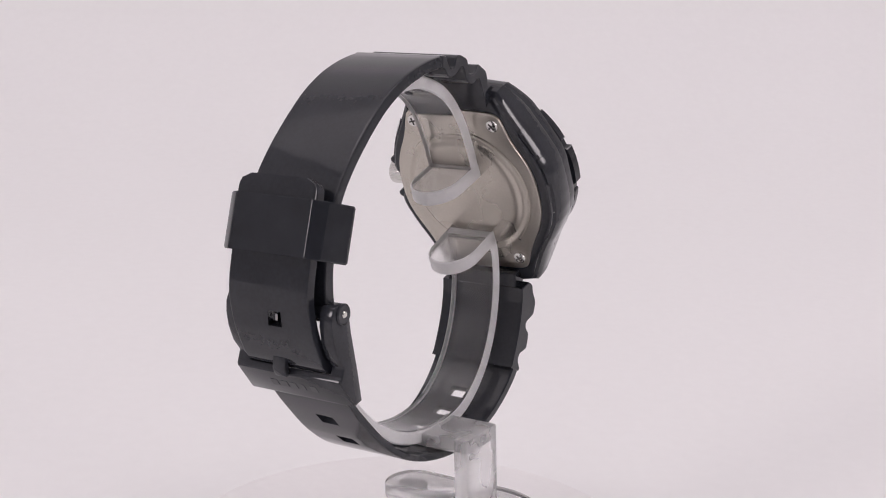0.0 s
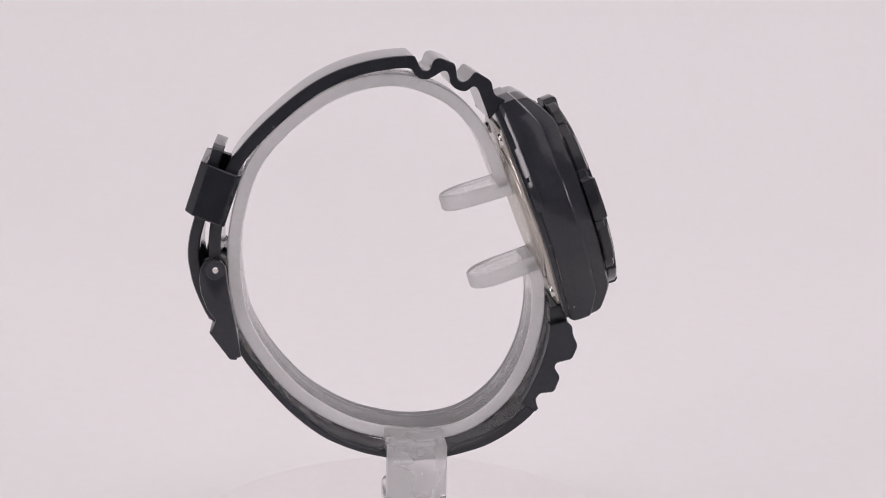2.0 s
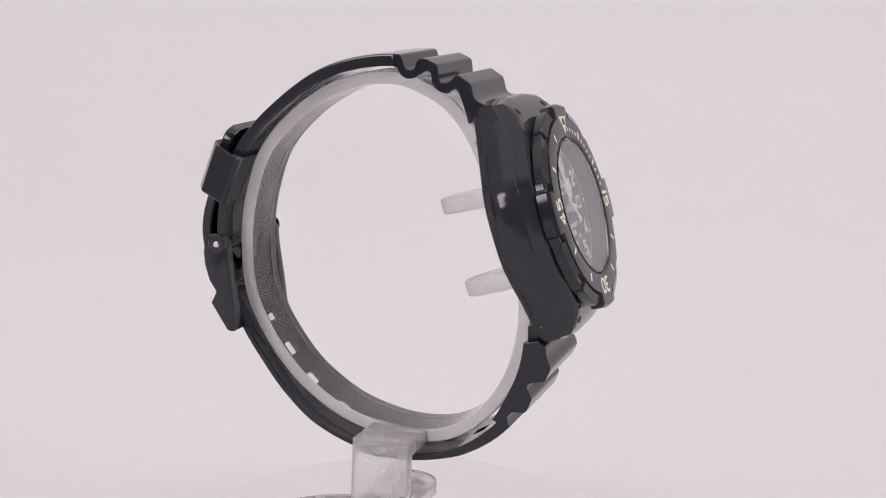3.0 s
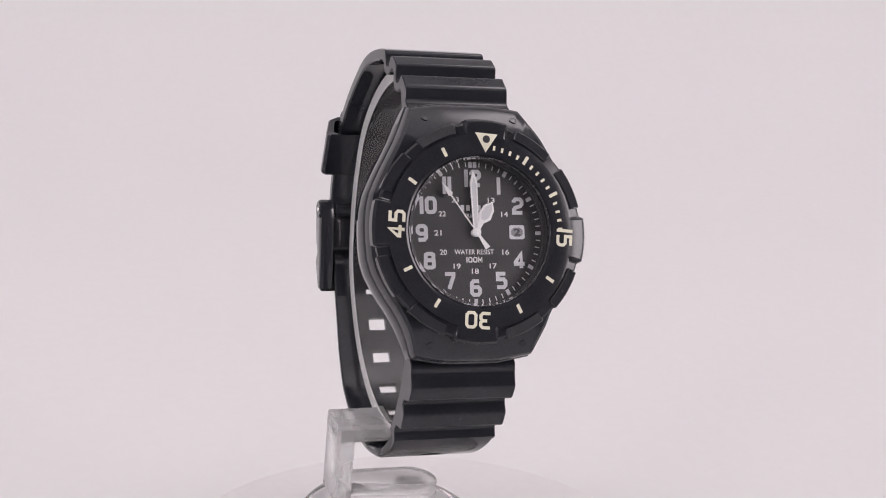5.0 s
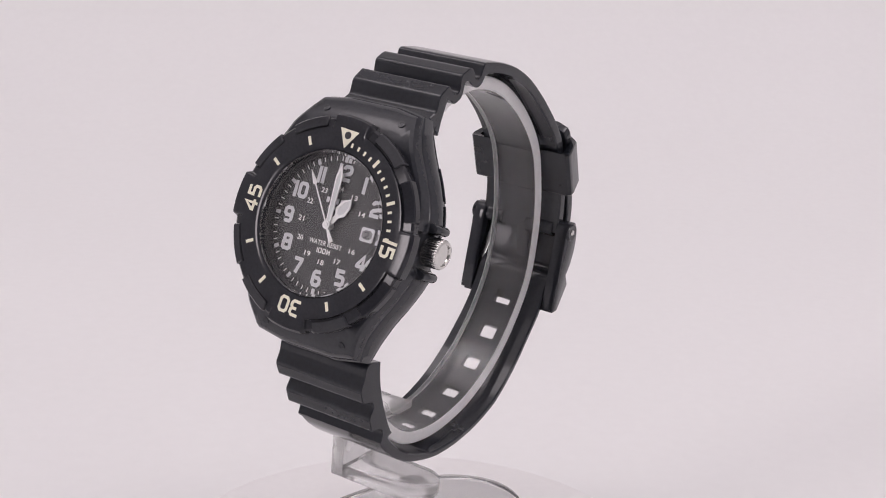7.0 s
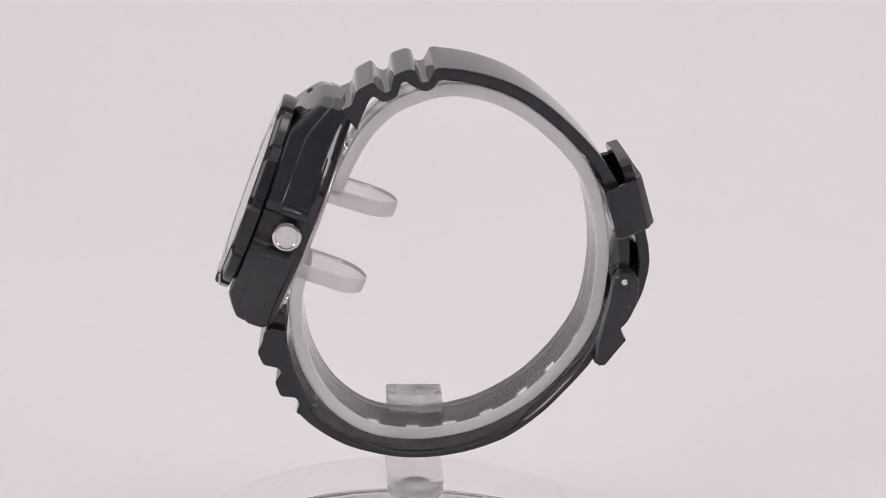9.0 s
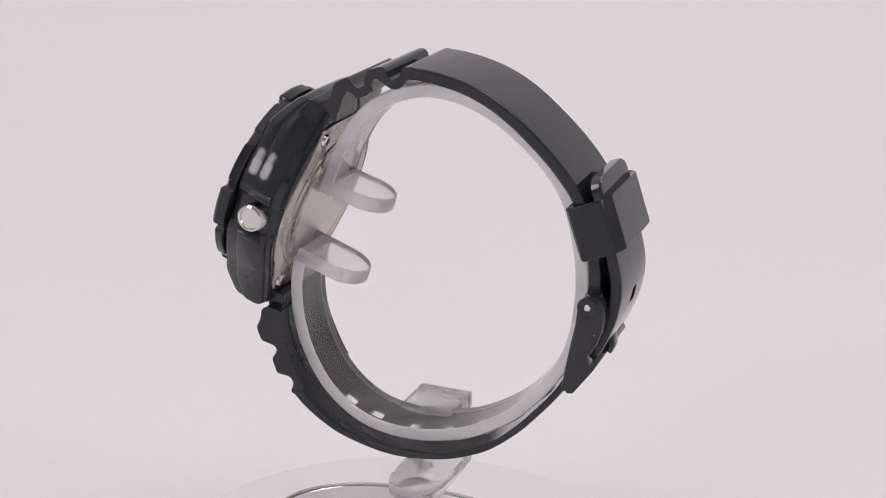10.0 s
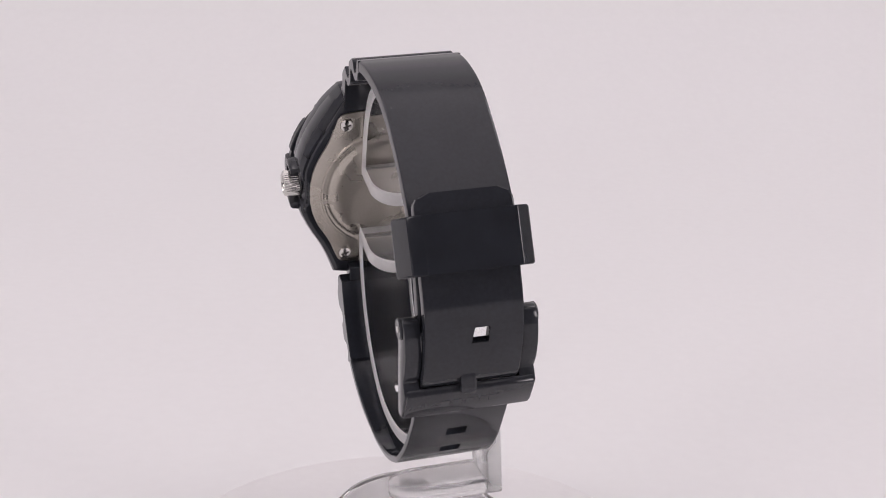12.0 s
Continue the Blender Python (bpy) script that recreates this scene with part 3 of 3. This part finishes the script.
case = part("case", case_body(), RESIN_CASE, watch, "glossy black resin case", place=LW, m=FACE, angle=24)
for v in (3.9, -3.7):
    horn = [(15.6, v - 1.1), (17.9, v - 0.75), (18.5, v - 0.4), (18.5, v + 0.4), (17.9, v + 0.75), (15.6, v + 1.1)]
    part("crown_guard", prism(horn, -9.6, -5.4, "z", 0.3), RESIN_CASE, case, m=FACE)
# long ribs along the flanks beside the back, and small recessed dots on the lugs
for side in (-1, 1):
    for v0, v1 in ((2.6, 7.9), (8.7, 13.6)):
        outline = WIDE
        pts = []
        for k in range(9):
            v = v0 + (v1 - v0) * k / 8
            u = 17.0
            for _ in range(12):
                a = math.atan2(side * u, v)
                R = case_radius(a, outline)
                u = u + 0.7 * (R * abs(math.sin(a)) - u) if abs(R * math.cos(a) - v) < 3 else u * 0.97
            pts.append((R * math.sin(a), R * math.cos(a)))
        rib = bmesh.new()
        rows = []
        for x, y in pts:
            rows.append([rib.verts.new((x * k, y * min(k, 1.0), h)) for k, h in ((0.90, -11.1), (0.966, -11.1), (1.002, -9.95), (1.004, -9.7), (0.90, -9.6))])
        for p, q in zip(rows, rows[1:]):
            for j in range(5):
                rib.faces.new((p[j], p[(j + 1) % 5], q[(j + 1) % 5], q[j]))
        rib.faces.new(rows[0]), rib.faces.new(rows[-1])
        part("flank_facet", rib, RESIN_CASE, case, m=FACE)
for u, v in ((-7.6, 18.6), (7.6, 18.6), (-7.9, -17.9), (7.9, -17.9)):
    dot = lathe([(0, 0.10), (0.35, 0.10), (0.42, 0.16), (0.62, 0.16), (0.66, -0.2), (0, -0.2)], 20)
    slope = math.degrees(math.atan2(top_height(abs(v) + 0.5) - top_height(abs(v) - 0.5), 1.0)) * (1 if v > 0 else -1)
    part("lug_dot", dot, RESIN_CASE, case, m=FACE @ Matrix.Translation((u, v, top_height(v) - 0.05)) @ pose(0, 0, 0, slope, 0, 0))

# ---- steel back ----
BACK = [(-7.4, 17.4), (7.4, 17.4), (9.9, 16.6), (10.6, 14.6), (11.8, 11.0), (14.0, 7.2), (15.2, 3.0), (15.2, -3.0), (13.8, -7.0), (11.4, -11.0), (10.2, -14.4), (9.4, -16.2), (7.0, -16.8),
        (-7.0, -16.8), (-9.4, -16.2), (-10.2, -14.4), (-11.4, -11.0), (-13.8, -7.0), (-15.2, -3.0), (-15.2, 3.0), (-14.0, 7.2), (-11.8, 11.0), (-10.6, 14.6), (-9.9, 16.6)]
back = part("case_back", prism(chaikin(BACK, 2, True), -12.0, -11.3, "z", 0.2), STEEL, watch, "satin steel case back with faint engraving", place=LW, m=FACE)
part("back_disc", lathe([(0, -12.78), (9.6, -12.78), (10.5, -12.74), (11.1, -12.58), (11.5, -12.3), (11.7, -12.22), (12.3, -12.22), (12.45, -12.3), (12.9, -12.3), (13.1, -12.2), (13.2, -11.9), (0, -11.8)], 96), STEEL, back, m=FACE)
for u, v in ((-8.6, 14.7), (8.5, 14.8), (-8.3, -13.9), (8.3, -14.1)):
    screw = lathe([(0, -12.6), (0.9, -12.58), (1.15, -12.45), (1.25, -12.2), (1.25, -11.9), (0, -11.9)], 28)
    for turn in (20 + 17 * u, 110 + 17 * u):
        slot = bmesh.new()
        bmesh.ops.create_cube(slot, size=1.0)
        bmesh.ops.scale(slot, vec=(1.5, 0.28, 0.12), verts=slot.verts)
        slot.transform(Matrix.Translation((0, 0, -12.6)) @ pose(0, 0, 0, 0, 0, turn))
        for f in slot.faces:
            f.material_index = 1
        join(screw, slot)
    part("screw", screw, [CHROME, SLOT], back, "small polished cross-head screw", m=FACE @ Matrix.Translation((u, v, 0)))
for row, (v, pieces) in enumerate(((2.6, (1.4, 2.0)), (0.6, (0.9, 1.6, 1.2)), (-1.4, (2.0, 1.1, 1.6)), (-3.4, (1.3, 0.7)))):
    u = -sum(pieces) / 2 - 0.25 * len(pieces)
    for w in pieces:
        line = bmesh.new()
        bmesh.ops.create_cube(line, size=1.0)
        bmesh.ops.scale(line, vec=(w, 0.3, 0.04), verts=line.verts)
        part("engraved_bar", line, ENGRAVE, back, m=FACE @ Matrix.Translation((u + w / 2, v, -12.75)))
        u += w + 0.5

# ---- crown ----


def knurl(j, r, z, a):
    return (r - (0.10 if int(a / (2 * math.pi) * 144 + 0.01) % 4 < 2 and j in (2, 3) else 0.0), z)


crown = lathe([(1.0, 15.8), (2.25, 16.4), (2.45, 16.7), (2.45, 19.2), (2.3, 19.5), (2.0, 19.65), (1.8, 19.6), (1.7, 19.35), (0, 19.35)], 144, knurl)
part("crown", crown, CHROME, watch, "knurled polished steel crown", place=LW, m=FACE @ Matrix.Translation((0, 0.3, -7.6)) @ pose(0, 0, 0, 0, 90, 0), angle=25)

# ---- rotating bezel ----
TURN = 4.5                                   # the bezel stands a little past 12


def lobes(j, r, z, a):
    """Four wide lobes; between them the rim is a lower shelf."""
    c = (math.degrees(a) - TURN + 360.0) % 90.0
    c = min(c, 90.0 - c)
    k = min(max((c - 11.5) / 1.5, 0.0), 1.0)
    low = {7: (15.6, -0.5), 8: (17.0, -0.65), 9: (17.35, -0.95), 10: (17.35, -2.3)}
    if j in low:
        r, z = r + (low[j][0] - r) * k, z + (low[j][1] - z) * k
    return r, z


bezel_profile = [(11.95, -2.3), (11.95, -0.35), (12.2, -0.02), (12.5, 0.06), (12.7, 0.07), (15.2, 0.09), (15.5, 0.06), (17.2, 0.10), (17.6, 0.0), (17.95, -0.5), (17.9, -2.3), (15.2, -2.58)]
bezel = part("bezel", lathe(bezel_profile, 480, lobes, True), BEZEL, watch, "black rotating bezel with cream markings", place=LW, m=FACE, angle=28)
for k in range(12):
    if k % 3 == 0:
        continue
    mid = 30 * k + TURN + (-1.0 if k % 3 == 1 else 1.0)
    arc = [radians(mid - 11.5 + 23.0 * i / 12) for i in range(13)]
    plan = [(17.65 * math.sin(a), 17.65 * math.cos(a)) for a in arc] + [(15.8 * math.sin(a), 15.8 * math.cos(a)) for a in reversed(arc)]
    pad = prism(plan, -2.25, -0.05, "z", 0.2, 1)
    for vert in pad.verts:                   # the pads slope down to the rim
        if vert.co.z > -1.0:
            vert.co.z -= 0.28 * (vert.co.xy.length - 15.8)
    part("grip_pad", pad, BEZEL, bezel, m=FACE)
for number in (15, 30, 45):
    part("numeral", stroked(str(number), 2.75, 2.0, 0.5, 0.34), CREAM, bezel, "cream numeral " + str(number), m=FACE @ clock(number * 6 + TURN, 14.15, 0.08))


def marker(w, l):
    return mesh_of(prism([(-w / 2, -l / 2), (w / 2, -l / 2), (w / 2, l / 2), (-w / 2, l / 2)], -0.06, 0.06, "z"), "marker", CREAM)


long_mark, short_mark = marker(0.54, 1.5), marker(0.4, 0.74)
for minute in list(range(1, 15)) + [20, 25, 35, 40, 50, 55]:
    five = minute % 5 == 0
    part("minute_mark", long_mark if five else short_mark, CREAM, bezel, place=on_face(clock(minute * 6 + TURN, 13.75 if five else 13.45, 0.06)))
triangle = prism([(-1.9, 1.35), (1.9, 1.35), (0, -1.75)], -0.06, 0.07, "z", 0.03)
part("triangle_mark", triangle, CREAM, bezel, "cream triangle with a dark dot", m=FACE @ clock(TURN, 14.3, 0.06))
dot = lathe([(0, 0.14), (0.6, 0.14), (0.62, 0.02), (0, 0.02)], 24)
part("triangle_dot", dot, DIAL, bezel, m=FACE @ clock(TURN, 14.7, 0.06))

# ---- dial ----
DH = -4.0
dial = part("dial", lathe([(0, DH), (11.75, DH), (11.95, DH + 0.15), (12.02, -2.55), (12.1, -2.55), (12.1, DH - 0.4), (0, DH - 0.4)], 120), DIAL, watch, "matt black dial with pale grey numerals", place=LW, m=FACE)


def tick(w, l, mat):
    return mesh_of(prism([(-w / 2, -l / 2), (w / 2, -l / 2), (w / 2, l / 2), (-w / 2, l / 2)], -0.05, 0.05, "z"), "tick", mat)


hour_tick, minute_tick = tick(0.6, 0.95, PALE), tick(0.16, 0.75, WHITE)
for minute in range(60):
    if minute == 0:
        for dx in (-2.0, 2.0):
            part("dial_mark", hour_tick, PALE, dial, place=on_face(clock(dx, 11.05, DH)))
    elif minute % 5 == 0:
        part("dial_mark", hour_tick, PALE, dial, place=on_face(clock(minute * 6, 11.05, DH)))
    else:
        part("dial_mark", minute_tick, WHITE, dial, place=on_face(clock(minute * 6, 11.1, DH)))
for hour in range(1, 13):
    if hour == 3:
        continue
    part("hour_numeral", stroked(str(hour), 2.8, 2.0, 0.62, 0.24), PALE, dial, "pale grey numeral " + str(hour), m=FACE @ clock(hour * 30, 8.85, DH, False))
for hour in range(13, 25):
    if hour == 15:
        continue
    part("small_numeral", letters(str(hour), 0.86, 1.2, 0.012, 0.04), WHITE, dial, "small white numeral " + str(hour), m=FACE @ clock(hour * 30, 6.15, DH, False))
part("print", letters("WATER RESIST", 0.8, 6.7, 0.01, 0.04), WHITE, dial, "white print WATER RESIST", m=FACE @ Matrix.Translation((-0.1, -3.05, DH)))
part("print", stroked("100M", 0.9, 0.72, 0.17, 0.13, 0.04), WHITE, dial, "white print 100M", m=FACE @ Matrix.Translation((-0.1, -4.3, DH)))
part("print", letters("QUARTZ", 0.75, 3.2, 0.008, 0.04), WHITE, dial, "white print QUARTZ", m=FACE @ Matrix.Translation((0, 2.75, DH)))
for k in range(5):
    mark = prism([(-0.3, -0.45), (0.3, -0.45), (0.3, 0.45), (-0.3, 0.45)], -0.05, 0.04, "z")
    part("plain_mark", mark, PALE, dial, m=FACE @ Matrix.Translation((-1.9 + 0.95 * k, 4.05, DH)))
window = prism([(-1.05, -1.15), (1.05, -1.15), (1.3, -0.9), (1.3, 0.9), (1.05, 1.15), (-1.05, 1.15), (-1.3, 0.9), (-1.3, -0.9)], -0.05, 0.12, "z")
part("date_frame", window, PALE, dial, "pale grey date window frame", m=FACE @ Matrix.Translation((7.35, 0.15, DH)))
pane = prism(chaikin([(-1.0, -0.75), (1.0, -0.75), (1.0, 0.75), (-1.0, 0.75)], 1, True), 0.10, 0.13, "z")
part("date_wheel", pane, GREY, dial, m=FACE @ Matrix.Translation((7.35, 0.15, DH)))
part("date_numeral", letters("2", 1.15, 1.15, 0.03, 0.16), DIAL, dial, "black date numeral 2", m=FACE @ Matrix.Translation((7.35, 0.15, DH)))

# ---- hands ----
hour_pts = [(-0.42, 0.0), (-0.42, 2.0), (-1.15, 3.0), (-0.95, 4.7), (0.0, 5.85), (0.95, 4.7), (1.15, 3.0), (0.42, 2.0), (0.42, 0.0)]
minute_pts = [(-0.42, -0.6), (-0.62, 8.2), (0.0, 10.0), (0.62, 8.2), (0.42, -0.6)]
second_pts = [(-0.42, -3.1), (0.42, -3.1), (0.2, -1.0), (0.1, 0.0), (0.09, 7.2), (0.42, 7.4), (0.0, 9.9), (-0.42, 7.4), (-0.09, 7.2), (-0.1, 0.0), (-0.2, -1.0)]
for name, pts, angle, h in (("hour_hand", hour_pts, 31.5, -3.35), ("minute_hand", minute_pts, -1.6, -3.0), ("second_hand", second_pts, -35.3, -2.65)):
    hand = part(name, prism(pts, h - 0.09, h + 0.09, "z"), HAND, watch, "pale satin " + name.replace("_", " "), place=LW, m=FACE @ clock(angle, 0))
    if name != "second_hand":
        mid = 4.1 if name == "hour_hand" else 5.0
        fill = [(x * 0.62, mid + (y - mid) * 0.8) for x, y in pts if y > 1.5 or name == "minute_hand"]
        part("lume_inlay", prism(fill, h, h + 0.1, "z"), LUME, hand, "pale grey luminous filling", m=FACE @ clock(angle, 0))
part("hand_hub", lathe([(0, -2.45), (0.22, -2.45), (0.25, -2.35), (0.36, -2.35), (0.4, -2.5), (0.7, -2.55), (0.74, -2.75), (0.6, -2.8), (0.6, -4.1), (0, -4.1)], 32), HAND, watch, "pale round centre of the hands", place=LW, m=FACE)
glass = part("crystal", lathe([(0, 0.0), (11.5, 0.0), (11.85, -0.15), (11.93, -0.3), (11.93, -1.3), (0, -1.3)], 96), CRYSTAL, watch, "flat clear crystal", place=LW, m=FACE, angle=20)
glass.visible_shadow = False


# ---- what moves: the turntable turns clockwise at a steady pace and carries the rest ----
def motions():
    turn = [(0.0, -141.28), (0.5, -128.48), (1.0, -115.68), (1.5, -102.87), (2.0, -90.04), (2.5, -77.2), (3.0, -64.35), (3.5, -51.5), (4.0, -38.65), (4.5, -25.8), (5.0, -12.91), (5.5, 0.0), (6.0, 12.91),
            (6.5, 25.82), (7.0, 38.74), (7.5, 51.69), (8.0, 64.64), (8.5, 77.59), (9.0, 90.54), (9.5, 103.51), (10.0, 116.48), (10.5, 129.46), (11.0, 142.43), (11.5, 155.41), (12.0, 168.38)]
    for thing, z in ((turntable, 0.0), (stand, 0.012), (watch, 0.0365)):
        walk(thing, [(t, pose(0, 0, z, 0, 0, -a * 1.0062)) for t, a in turn])


motions()
